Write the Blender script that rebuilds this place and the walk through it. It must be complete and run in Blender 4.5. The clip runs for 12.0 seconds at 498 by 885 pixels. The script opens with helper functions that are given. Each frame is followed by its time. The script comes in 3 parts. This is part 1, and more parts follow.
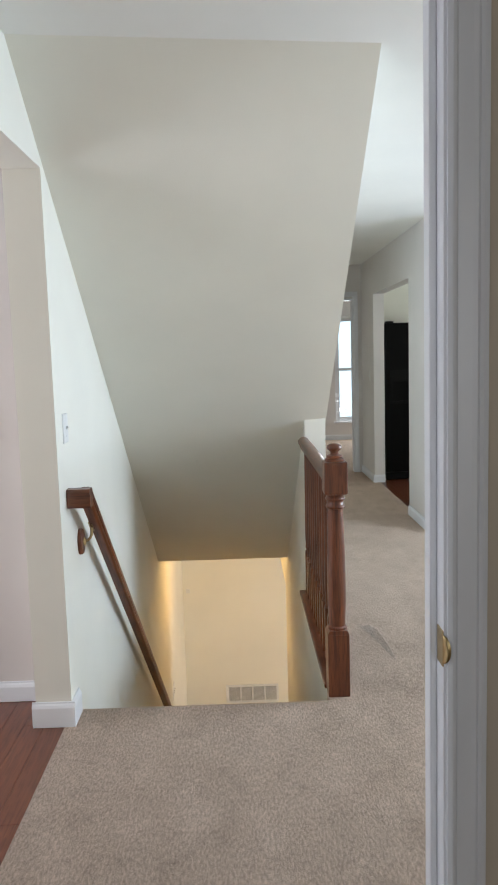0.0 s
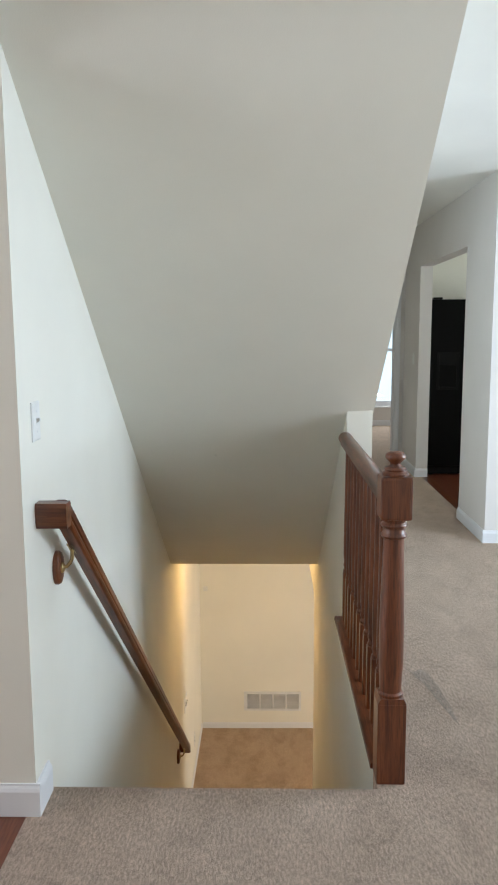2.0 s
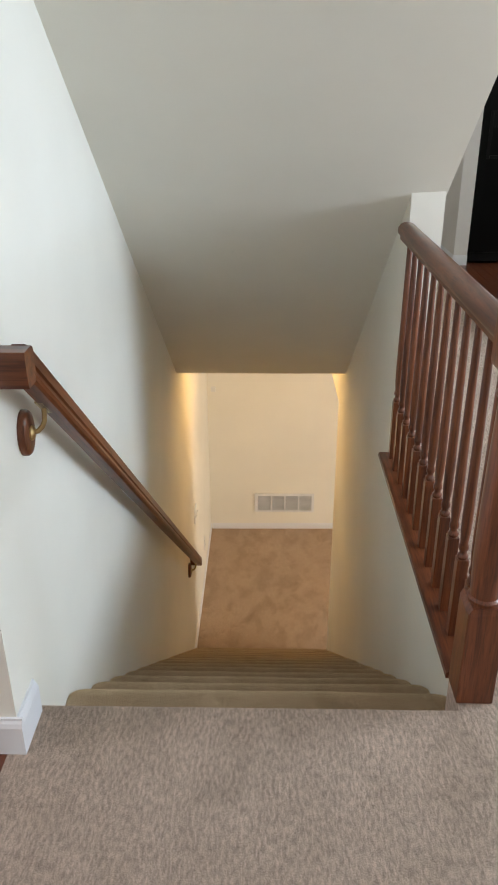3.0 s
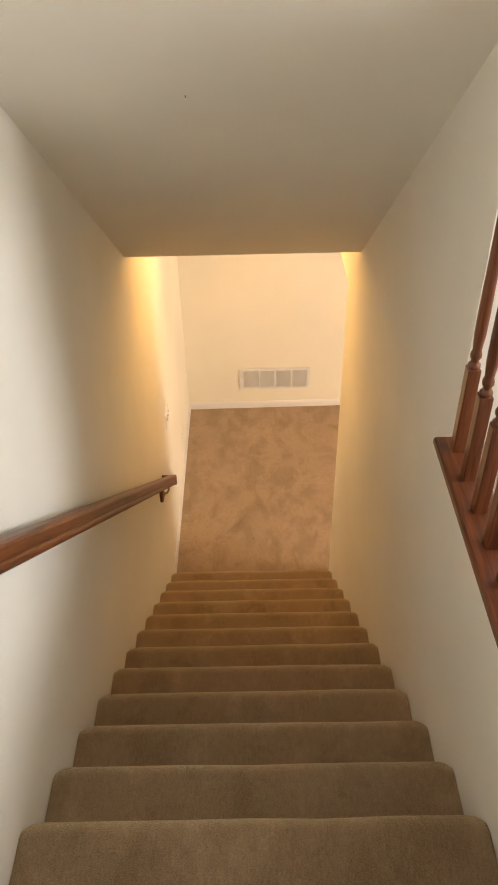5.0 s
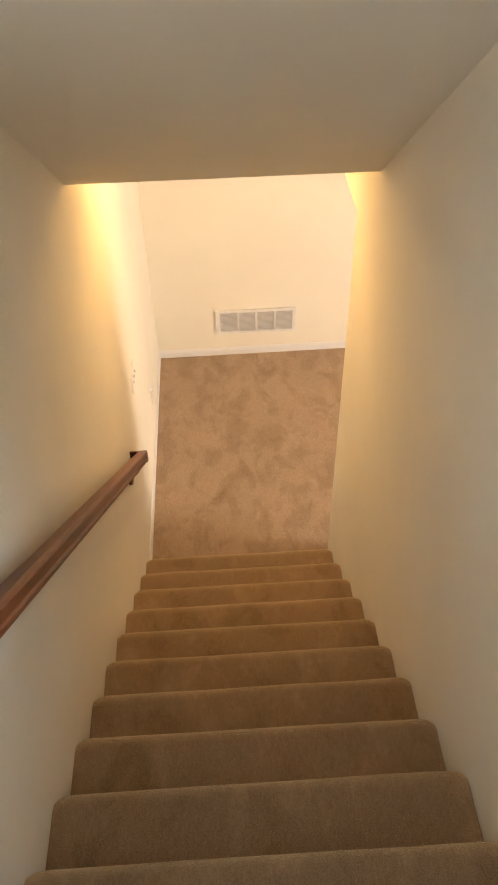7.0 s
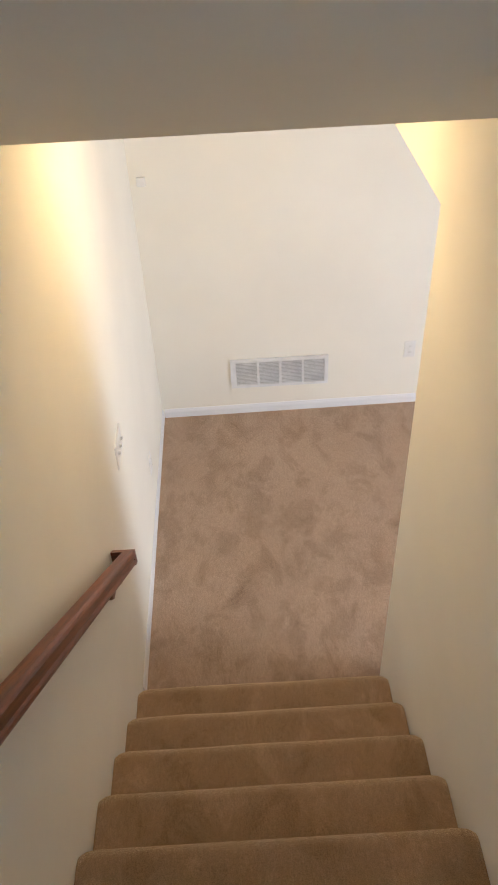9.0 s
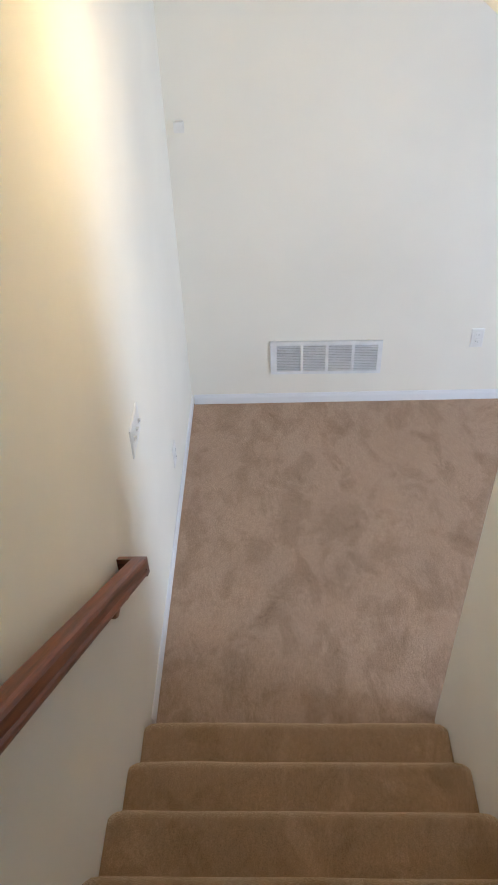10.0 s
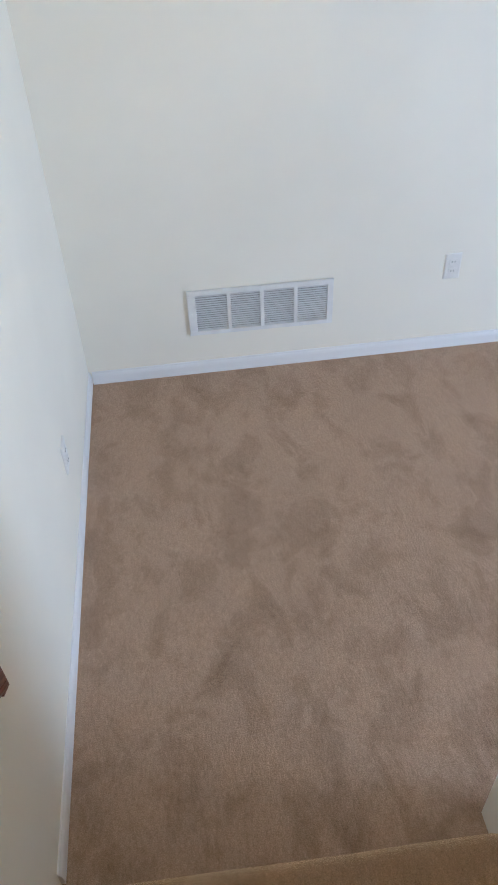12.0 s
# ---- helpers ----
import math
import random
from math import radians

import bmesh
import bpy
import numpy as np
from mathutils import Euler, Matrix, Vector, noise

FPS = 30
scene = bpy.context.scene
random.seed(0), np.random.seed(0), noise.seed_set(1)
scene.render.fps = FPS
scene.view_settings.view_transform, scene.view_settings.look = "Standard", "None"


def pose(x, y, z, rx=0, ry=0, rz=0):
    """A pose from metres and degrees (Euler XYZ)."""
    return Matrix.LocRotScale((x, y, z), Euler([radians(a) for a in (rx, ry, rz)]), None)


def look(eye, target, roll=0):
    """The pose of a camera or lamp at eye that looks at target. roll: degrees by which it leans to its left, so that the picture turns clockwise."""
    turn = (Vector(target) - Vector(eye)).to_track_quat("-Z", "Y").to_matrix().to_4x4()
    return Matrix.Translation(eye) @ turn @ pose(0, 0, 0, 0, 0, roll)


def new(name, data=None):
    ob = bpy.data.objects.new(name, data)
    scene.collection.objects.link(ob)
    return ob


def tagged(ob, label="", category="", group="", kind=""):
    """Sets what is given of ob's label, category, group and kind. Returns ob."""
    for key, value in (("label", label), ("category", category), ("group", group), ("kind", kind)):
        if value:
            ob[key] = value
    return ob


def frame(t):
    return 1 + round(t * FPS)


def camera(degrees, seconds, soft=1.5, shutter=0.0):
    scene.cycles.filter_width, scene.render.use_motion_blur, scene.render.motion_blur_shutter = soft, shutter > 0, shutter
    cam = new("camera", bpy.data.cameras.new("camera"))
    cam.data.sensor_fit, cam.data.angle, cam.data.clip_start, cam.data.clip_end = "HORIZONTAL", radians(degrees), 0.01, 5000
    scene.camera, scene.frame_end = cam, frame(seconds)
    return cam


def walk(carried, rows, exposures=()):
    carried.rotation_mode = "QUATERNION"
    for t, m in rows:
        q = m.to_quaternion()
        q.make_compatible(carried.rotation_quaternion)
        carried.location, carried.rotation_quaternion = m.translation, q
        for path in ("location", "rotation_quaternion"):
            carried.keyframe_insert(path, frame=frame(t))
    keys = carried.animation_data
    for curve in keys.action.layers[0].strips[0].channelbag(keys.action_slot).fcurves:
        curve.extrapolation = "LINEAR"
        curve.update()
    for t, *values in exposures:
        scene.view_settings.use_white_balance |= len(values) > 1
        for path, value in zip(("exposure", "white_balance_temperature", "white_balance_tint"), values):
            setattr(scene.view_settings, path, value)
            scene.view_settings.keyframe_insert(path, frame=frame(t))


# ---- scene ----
# the walk: seconds, eye, target, lean
PATH = [
    (0, (0.691, -3.018, 1.429), (0.716, -1.031, 1.2), -1.7),
    (0.5, (0.774, -2.962, 1.444), (0.78, -1.04, 0.891), 2.8),
    (1, (0.815, -2.872, 1.427), (0.711, -0.929, 0.965), 1.3),
    (1.5, (0.747, -2.572, 1.43), (0.657, -0.591, 1.17), -0.5),
    (2, (0.683, -2.232, 1.418), (0.639, -0.253, 1.132), -0.3),
    (2.5, (0.657, -1.847, 1.432), (0.556, 0.099, 0.982), 0.8),
    (3, (0.558, -1.441, 1.377), (0.514, 0.372, 0.534), -0.3),
    (3.2, (0.558, -1.32, 1.35), (0.554, 0.457, 0.433), -0.9),
    (4.8, (0.555, -0.266, 1.247), (0.538, 1.313, 0.02), -2.7),
    (5, (0.56, -0.133, 1.245), (0.547, 1.423, -0.011), -1.5),
    (5.5, (0.504, 0.131, 1.217), (0.48, 1.576, -0.166), -3.2),
    (6, (0.478, 0.263, 1.155), (0.47, 1.654, -0.282), -3.9),
    (6.5, (0.49, 0.455, 1.014), (0.476, 1.827, -0.441), -2.1),
    (7, (0.498, 0.602, 0.923), (0.552, 2.024, -0.483), -1.5),
    (7.2, (0.48, 0.708, 0.832), (0.576, 2.18, -0.519), -1.6),
    (8.8, (0.526, 1.333, 0.314), (0.556, 2.849, -0.99), -3.0),
    (9, (0.504, 1.459, 0.296), (0.518, 2.977, -1.007), -3.0),
    (9.5, (0.5, 1.642, 0.135), (0.67, 3.2, -1.108), -1.9),
    (10, (0.463, 1.852, -0.08), (0.397, 3.368, -1.383), -2.2),
    (10.5, (0.498, 2.038, -0.184), (0.561, 3.503, -1.544), -1.6),
    (11, (0.471, 2.221, -0.347), (0.608, 3.649, -1.74), -0.9),
    (11.5, (0.509, 2.447, -0.492), (0.584, 3.898, -1.866), -2.6),
    (12, (0.444, 2.619, -0.717), (0.571, 4.087, -2.07), -2.7),
]
cam = camera(36.4, 12.0, soft=1.9, shutter=0.0)
walk(cam, [(t, look(eye, target, roll)) for t, eye, target, roll in PATH],
     exposures=[(0.0, 0.16, 6550, 10), (0.5, 0.2, 6600, 10), (1.0, 0.02, 6550, 10), (2.5, 0.16, 6550, 9), (3.2, 0.28, 6900, 14), (4.8, 0.64, 8600, 20), (6.5, 0.76, 8600, 20), (7.2, 0.84, 7100, 17), (9.0, 0.66, 5200, 13), (10.0, 0.5, 4600, 10), (12.0, 0.44, 4380, 8)])

# ---- plan, in metres ----
RISE, RUN, STEPS = 0.182, 0.230, 15
LOW = -RISE * STEPS            # lower floor
CEIL, HALL_CEIL = 2.44, 2.44
SOF_Y, SOF_Z = 3.01, -0.219     # low edge of the sloping ceiling, also the lower ceiling
PITCH = 0.784
TOP_L, TOP_R = -0.53, -0.39    # where the slope meets the flat ceiling, at its two sides
TOP_Y = -0.37
FAR = 5.283                     # end wall downstairs
HALL_R, HALL_L, HALL_END = 2.165, 1.195, 5.95
STUB_Y = 1.387


def xr(y):
    """The stair's right wall, which is not quite square to the flight."""
    return 1.090 - 0.0118 * y


def far_y(x):
    """The end wall downstairs, likewise a little out of square."""
    return FAR + 0.013 * (x - 0.74)


# ---- sky and large lights ----
world = bpy.data.worlds.new("sky")
scene.world = world
world.use_nodes = True
wn = world.node_tree
sky = wn.nodes.new("ShaderNodeTexSky")
sky.sky_type = 'NISHITA'
sky.sun_disc = False
sky.sun_elevation, sky.sun_rotation = radians(38), radians(120)
wn.nodes["Background"].inputs[1].default_value = 0.12
wn.links.new(sky.outputs[0], wn.nodes["Background"].inputs[0])


def area(name, at, target, w, h, watts, colour):
    lamp = bpy.data.lights.new(name, 'AREA')
    lamp.shape, lamp.size, lamp.size_y = 'RECTANGLE', w, h
    lamp.energy, lamp.color = watts, colour
    ob = new(name, lamp)
    ob.matrix_world = look(at, target)
    return ob


area("window_light_living", (4.55, 0.5, 1.35), (0, 0.4, 1.2), 1.5, 1.5, 130, (0.66, 0.82, 1.0))
# unseen source assumed in the entry room, added to brighten the door casing
area("assumed_light_entry", (0.2, -4.9, 1.45), (0.5, 0, 1.3), 1.5, 1.2, 14, (0.90, 0.95, 1.0))
area("window_light_kitchen", (4.75, 4.0, 1.5), (2.6, 6.0, 1.6), 1.2, 1.1, 36, (0.88, 0.97, 0.95))
area("window_light_study", (-3.1, -1.0, 1.4), (0, -1.0, 1.3), 1.4, 1.2, 60, (0.82, 0.88, 1.0))
area("window_light_lower", (4.55, 2.75, LOW + 1.15), (0.3, 4.3, LOW + 1.0), 1.9, 1.9, 124, (1.0, 0.94, 0.83))
area("window_light_far_room", (2.72, 9.3, 1.2), (2.4, 5.0, 0.6), 0.9, 1.5, 32, (0.88, 0.95, 1.0))


# ---- materials ----
def mat(name, rough=0.6, metal=0.0):
    m = bpy.data.materials.new(name)
    m.use_nodes = True
    n = m.node_tree.nodes
    b = n["Principled BSDF"]
    b.inputs["Roughness"].default_value = rough
    b.inputs["Metallic"].default_value = metal
    return m, m.node_tree, b


def node(tree, kind, **inputs):
    n = tree.nodes.new(kind)
    for k, v in inputs.items():
        n.inputs[k.replace("_", " ")].default_value = v
    return n


def coords(tree, scale=(1, 1, 1), tilt=0.0):
    mp = tree.nodes.new("ShaderNodeMapping")
    mp.inputs["Scale"].default_value = scale
    geo = tree.nodes.new("ShaderNodeNewGeometry")
    turn = tree.nodes.new("ShaderNodeMapping")
    turn.inputs["Rotation"].default_value = (tilt, 0.0, 0.0)
    tree.links.new(geo.outputs["Position"], turn.inputs[0])
    tree.links.new(turn.outputs[0], mp.inputs[0])
    return mp


def ramp(tree, fac, stops):
    r = tree.nodes.new("ShaderNodeValToRGB")
    e = r.color_ramp.elements
    e[0].position, e[0].color = stops[0][0], (*stops[0][1], 1)
    e[1].position, e[1].color = stops[-1][0], (*stops[-1][1], 1)
    for p, c in stops[1:-1]:
        x = e.new(p)
        x.color = (*c, 1)
    tree.links.new(fac, r.inputs[0])
    return r


def blend(tree, mode, fac, a, b):
    m = tree.nodes.new("ShaderNodeMix")
    m.data_type, m.blend_type = 'RGBA', mode
    m.inputs[0].default_value = fac
    tree.links.new(a, m.inputs[6])
    tree.links.new(b, m.inputs[7])
    return m.outputs[2]


def bump(tree, bsdf, height, strength, dist):
    b = tree.nodes.new("ShaderNodeBump")
    b.inputs["Strength"].default_value, b.inputs["Distance"].default_value = strength, dist
    tree.links.new(height, b.inputs["Height"])
    tree.links.new(b.outputs[0], bsdf.inputs["Normal"])


def painted(name, colour, rough=0.7, relief=0.12, vary=0.03):
    """Rolled wall paint: faint roller stipple and slow tone changes."""
    m, t, b = mat(name, rough)
    p = coords(t)
    slow = node(t, "ShaderNodeTexNoise", Scale=1.7, Detail=4.0)
    fine = node(t, "ShaderNodeTexNoise", Scale=260.0, Detail=2.0)
    t.links.new(p.outputs[0], slow.inputs["Vector"])
    t.links.new(p.outputs[0], fine.inputs["Vector"])
    lo, hi = [c * (1 - vary) for c in colour], [min(1, c * (1 + vary)) for c in colour]
    r = ramp(t, slow.outputs[0], [(0.3, lo), (0.7, hi)])
    t.links.new(r.outputs[0], b.inputs["Base Color"])
    bump(t, b, fine.outputs[0], relief, 0.002)
    return m


def carpet(name, dark, light, lump=0.9, sheen=0.55, scale=7.5, bands=(0.38, 0.46, 0.54, 0.62), relief=0.7):
    """Cut-pile carpet: fibre grain, tuft relief and brushed patches."""
    m, t, b = mat(name, 0.95)
    b.inputs["Sheen Weight"].default_value = sheen
    b.inputs["Sheen Roughness"].default_value = 0.5 if sheen < 0.8 else 0.34
    b.inputs["Sheen Tint"].default_value = (*[min(1.0, (1.9 if sheen < 0.8 else 2.6) * c) for c in light], 1)
    b.inputs["Specular IOR Level"].default_value = 0.15
    p = coords(t)
    q = coords(t, (1.0, 0.62, 1.0))
    patch = node(t, "ShaderNodeTexNoise", Scale=scale, Detail=7.0, Roughness=0.62, Distortion=0.5)
    wide = node(t, "ShaderNodeTexNoise", Scale=1.6, Detail=3.0)
    tuft = node(t, "ShaderNodeTexNoise", Scale=125.0, Detail=4.0, Roughness=0.65)
    grain = node(t, "ShaderNodeTexNoise", Scale=330.0, Detail=3.0, Roughness=0.7)
    t.links.new(q.outputs[0], patch.inputs["Vector"])
    t.links.new(coords(t, (1.1, 0.36, 1.1)).outputs[0], tuft.inputs["Vector"])
    for n in (wide, grain):
        t.links.new(p.outputs[0], n.inputs["Vector"])
    mid = [(a + c) / 2 for a, c in zip(dark, light)]
    base = ramp(t, patch.outputs[0], list(zip(bands, (dark, mid, mid, light))))
    slow = ramp(t, wide.outputs[0], [(0.3, (0.9, 0.9, 0.9)), (0.7, (1.06, 1.06, 1.06))])
    speck = ramp(t, grain.outputs[0], [(0.3, (0.55, 0.54, 0.52)), (0.65, (1.2, 1.2, 1.2))])
    lumps = ramp(t, tuft.outputs[0], [(0.36, (0.58, 0.56, 0.55)), (0.62, (1.30, 1.30, 1.30))])
    c = blend(t, 'MULTIPLY', 1.0, base.outputs[0], slow.outputs[0])
    c = blend(t, 'MULTIPLY', 0.8, c, speck.outputs[0])
    c = blend(t, 'MULTIPLY', lump, c, lumps.outputs[0])
    t.links.new(c, b.inputs["Base Color"])
    add = t.nodes.new("ShaderNodeMath")
    add.operation = 'ADD'
    t.links.new(grain.outputs[0], add.inputs[0])
    t.links.new(tuft.outputs[0], add.inputs[1])
    bump(t, b, add.outputs[0], relief, 0.008)
    return m


def stained(name, dark, light, axis=2, rough=0.36, tilt=0.0, coat=0.35):
    """Stained oak with open grain along one axis."""
    m, t, b = mat(name, rough)
    s = [26.0, 26.0, 26.0]
    s[axis] = 1.6
    p = coords(t, s, tilt)
    grain = node(t, "ShaderNodeTexNoise", Scale=1.6, Detail=6.0, Roughness=0.62, Distortion=0.6)
    pores = node(t, "ShaderNodeTexNoise", Scale=9.0, Detail=3.0)
    t.links.new(p.outputs[0], grain.inputs["Vector"])
    t.links.new(p.outputs[0], pores.inputs["Vector"])
    base = ramp(t, grain.outputs[0], [(0.3, dark), (0.5, [(a + c) / 2 for a, c in zip(dark, light)]), (0.72, light)])
    pr = ramp(t, pores.outputs[0], [(0.36, (0.55, 0.5, 0.5)), (0.5, (1, 1, 1))])
    t.links.new(blend(t, 'MULTIPLY', 0.7, base.outputs[0], pr.outputs[0]), b.inputs["Base Color"])
    b.inputs["Specular IOR Level"].default_value = 0.28 + 0.5 * coat
    b.inputs["Coat Weight"].default_value = coat
    b.inputs["Coat Roughness"].default_value = 0.2
    bump(t, b, pores.outputs[0], 0.15, 0.001)
    return m


def plain(name, colour, rough=0.5, metal=0.0):
    m, t, b = mat(name, rough, metal)
    p = coords(t)
    n = node(t, "ShaderNodeTexNoise", Scale=14.0, Detail=4.0)
    t.links.new(p.outputs[0], n.inputs["Vector"])
    r = ramp(t, n.outputs[0], [(0.3, [c * 0.92 for c in colour]), (0.7, [min(1, c * 1.05) for c in colour])])
    t.links.new(r.outputs[0], b.inputs["Base Color"])
    return m


M_WALL = painted("wall_paint", (0.84, 0.818, 0.74))
# hall-side and far-room walls: greyer and darker than wall_paint
M_HALL = painted("greyish_hall_wall", (0.75, 0.72, 0.70))
M_BEIGE = painted("beige_wall_paint", (0.62, 0.54, 0.43))
M_PINK = painted("pinkish_wall_paint", (0.68, 0.63, 0.60))
M_CEIL = painted("ceiling_paint", (0.84, 0.83, 0.79), 0.85, 0.2)
M_SLOPE = painted("slope_paint", (0.85, 0.828, 0.745), 0.8, 0.15)
M_TRIM = painted("trim_enamel", (0.80, 0.81, 0.84), 0.35, 0.03, 0.015)
M_CARPET = carpet("upper_carpet", (0.395, 0.300, 0.236), (0.55, 0.424, 0.340), relief=1.0)
# tinted golden: the stair-foot lamp's warmth is put into the carpet colour
M_STAIR = carpet("lamplit_stair_carpet", (0.335, 0.221, 0.128), (0.46, 0.317, 0.198), 0.22, 1.0, 6.5)
M_LOW = carpet("lower_carpet", (0.31, 0.219, 0.150), (0.47, 0.348, 0.252), 0.22, 0.7, 8.0, (0.30, 0.38, 0.42, 0.52))
M_OAK_Z = stained("stained_oak_upright", (0.062, 0.014, 0.005), (0.225, 0.066, 0.023), 2)
M_OAK_Y = stained("stained_oak_lengthwise", (0.062, 0.014, 0.005), (0.225, 0.066, 0.023), 1)
M_OAK_X = stained("stained_oak_crosswise", (0.062, 0.014, 0.005), (0.225, 0.066, 0.023), 0)
M_OAK_RAIL = stained("stained_oak_handrail", (0.062, 0.014, 0.005), (0.225, 0.066, 0.023), 1, 0.36, math.atan(0.81), 0.0)
M_FLOOR = stained("cherry_floorboard", (0.12, 0.034, 0.017), (0.20, 0.064, 0.030), 1, 0.28)
M_BRASS = plain("aged_brass", (0.50, 0.37, 0.18), 0.32, 1.0)
M_PLATE = plain("white_plastic", (0.80, 0.80, 0.78), 0.35)
M_DARK = plain("dark_slot", (0.03, 0.03, 0.03), 0.7)
M_VENT = plain("white_enamelled_steel", (0.78, 0.79, 0.80), 0.4)
# vent backing: this grey paints the shade inside the duct
M_DUCT = plain("duct_shade_grey", (0.28, 0.28, 0.285), 0.8)
# louvres a little greyer than the vent frame
M_SLAT = plain("greyer_louvre", (0.72, 0.73, 0.75), 0.45)
M_FRIDGE = plain("black_enamel", (0.004, 0.004, 0.004), 0.3)
M_FRIDGE.node_tree.nodes["Principled BSDF"].inputs["Specular IOR Level"].default_value = 0.12
M_FRIDGE2 = plain("black_plastic", (0.006, 0.006, 0.006), 0.45)
M_FRIDGE2.node_tree.nodes["Principled BSDF"].inputs["Specular IOR Level"].default_value = 0.15

M_GLASS, gt, gb = mat("window_glass", 0.02)
gb.inputs["Transmission Weight"].default_value = 1.0
gb.inputs["IOR"].default_value = 1.45

M_GLOW, lt, lb = mat("lit_glass_shade", 0.4)
lb.inputs["Base Color"].default_value = (0.9, 0.85, 0.75, 1)
lb.inputs["Emission Color"].default_value = (1.0, 0.61, 0.22, 1)
lb.inputs["Emission Strength"].default_value = 26.0

M_SKYCARD, st, sb = mat("bright_outdoors", 0.9)
sb.inputs["Emission Color"].default_value = (0.60, 0.84, 1.0, 1)
sb.inputs["Emission Strength"].default_value = 1.5


# ---- mesh helpers ----
def finish(name, bm, material, parent=None, label="", smooth=False):
    bmesh.ops.recalc_face_normals(bm, faces=bm.faces[:])
    me = bpy.data.meshes.new(name)
    bm.to_mesh(me)
    bm.free()
    me.materials.append(material)
    if smooth:
        for poly in me.polygons:
            poly.use_smooth = True
        me.set_sharp_from_angle(angle=radians(40))
    ob = new(name, me)
    if parent is not None:
        ob.parent = parent
    if label:
        ob["label"] = label
    return ob


def part(name, bm, material, parent, label="", smooth=False):
    return finish(name, bm, material, parent, label, smooth)


def box(bm, x0, x1, y0, y1, z0, z1, bevel=0.0):
    r = bmesh.ops.create_cube(bm, size=1)
    vs = r["verts"]
    bmesh.ops.scale(bm, vec=(x1 - x0, y1 - y0, z1 - z0), verts=vs)
    bmesh.ops.translate(bm, vec=((x0 + x1) / 2, (y0 + y1) / 2, (z0 + z1) / 2), verts=vs)
    if bevel:
        es = list({e for v in vs for e in v.link_edges})
        bmesh.ops.bevel(bm, geom=es, offset=bevel, segments=2, affect='EDGES', profile=0.6)
    return bm


def boxed(x0, x1, y0, y1, z0, z1, bevel=0.0):
    return box(bmesh.new(), x0, x1, y0, y1, z0, z1, bevel)


def prism(outline, axis, a, b):
    """An outline of two coordinates drawn out along an axis from a to b; a and b may be functions of the outline's first coordinate."""
    bm = bmesh.new()
    ends = []
    for end in (a, b):
        ring = []
        for u, v in outline:
            w = end(u) if callable(end) else end
            ring.append(bm.verts.new({"x": (w, u, v), "y": (u, w, v), "z": (u, v, w)}[axis]))
        ends.append(ring)
    n = len(outline)
    bm.faces.new(ends[0])
    bm.faces.new(list(reversed(ends[1])))
    for i in range(n):
        j = (i + 1) % n
        bm.faces.new((ends[0][i], ends[1][i], ends[1][j], ends[0][j]))
    return bm


def turned(profile, at, seg=20):
    """A lathe shape: (radius, height) pairs about an upright axis."""
    bm = bmesh.new()
    rings = []
    for r, z in profile:
        rings.append([bm.verts.new((at[0] + r * math.cos(2 * math.pi * i / seg), at[1] + r * math.sin(2 * math.pi * i / seg), at[2] + z)) for i in range(seg)])
    for a, b in zip(rings, rings[1:]):
        for i in range(seg):
            j = (i + 1) % seg
            bm.faces.new((a[i], a[j], b[j], b[i]))
    bm.faces.new(list(reversed(rings[0])))
    bm.faces.new(rings[-1])
    return bm


def thing(name, at, label, category, group="", kind=""):
    ob = new(name)
    ob.location = at
    ob.empty_display_size = 0.1
    return tagged(ob, label, category, group, kind)


def under(parent, ob):
    """Parent a mesh that was built in world coordinates."""
    ob.parent = parent
    ob.matrix_parent_inverse = Matrix.Translation(parent.location).inverted()
    return ob


def structure(name, bm, material, label, category, smooth=False):
    return tagged(finish(name, bm, material, None, "", smooth), label, category, "", "structure")


# ---- structure, upper storey ----
# floors
structure("floor_upper_landing", boxed(-0.03, 4.6, -1.79, -0.034, -0.24, 0.0), M_CARPET, "worn greige cut-pile carpet on the upper landing", "carpet floor")
structure("floor_upper_hall", boxed(1.125, 4.6, -0.034, 2.8, -0.24, 0.0), M_CARPET, "worn greige cut-pile carpet beside the stair", "carpet floor")
structure("floor_hall", boxed(1.125, HALL_R + 0.06, 2.8, HALL_END, -0.24, 0.0), M_CARPET, "greige hallway carpet leading to the far room", "carpet floor")
structure("floor_far_room", boxed(-0.1, 4.6, HALL_END, 9.48, -0.24, 0.0), M_CARPET, "pale carpet of the far room", "carpet floor")
structure("floor_entry_room", boxed(-2.0, 3.0, -5.0, -1.79, -0.24, 0.0), M_CARPET, "greige carpet of the room before the stair", "carpet floor")

structure("floor_newel_foot", boxed(1.034, 1.125, -0.034, 0.085, -0.24, 0.0), M_CARPET, "greige carpet round the newel post foot", "carpet floor")

# sloping ceiling under the upper flight
bm = bmesh.new()
cols = []
for i in range(9):
    x = i / 8 * (HALL_L + 0.006)
    top_y = TOP_L + (TOP_R - TOP_L) * i / 8
    under_side = [bm.verts.new((x, top_y + (SOF_Y - top_y) * j / 16, CEIL + (SOF_Z - CEIL) * j / 16 + 0.004 * noise.noise(Vector((x * 1.5, j * 0.35, 0))) * (0 < j < 16))) for j in range(17)]
    upper_side = [bm.verts.new((x, SOF_Y, SOF_Z + 0.26)), bm.verts.new((x, top_y + 0.2, CEIL + 0.12))]
    cols.append(under_side + upper_side)
for a, b in zip(cols, cols[1:]):
    for j in range(19):
        k = (j + 1) % 19
        bm.faces.new((a[j], a[k], b[k], b[j]))
bm.faces.new(cols[0]), bm.faces.new(list(reversed(cols[-1])))
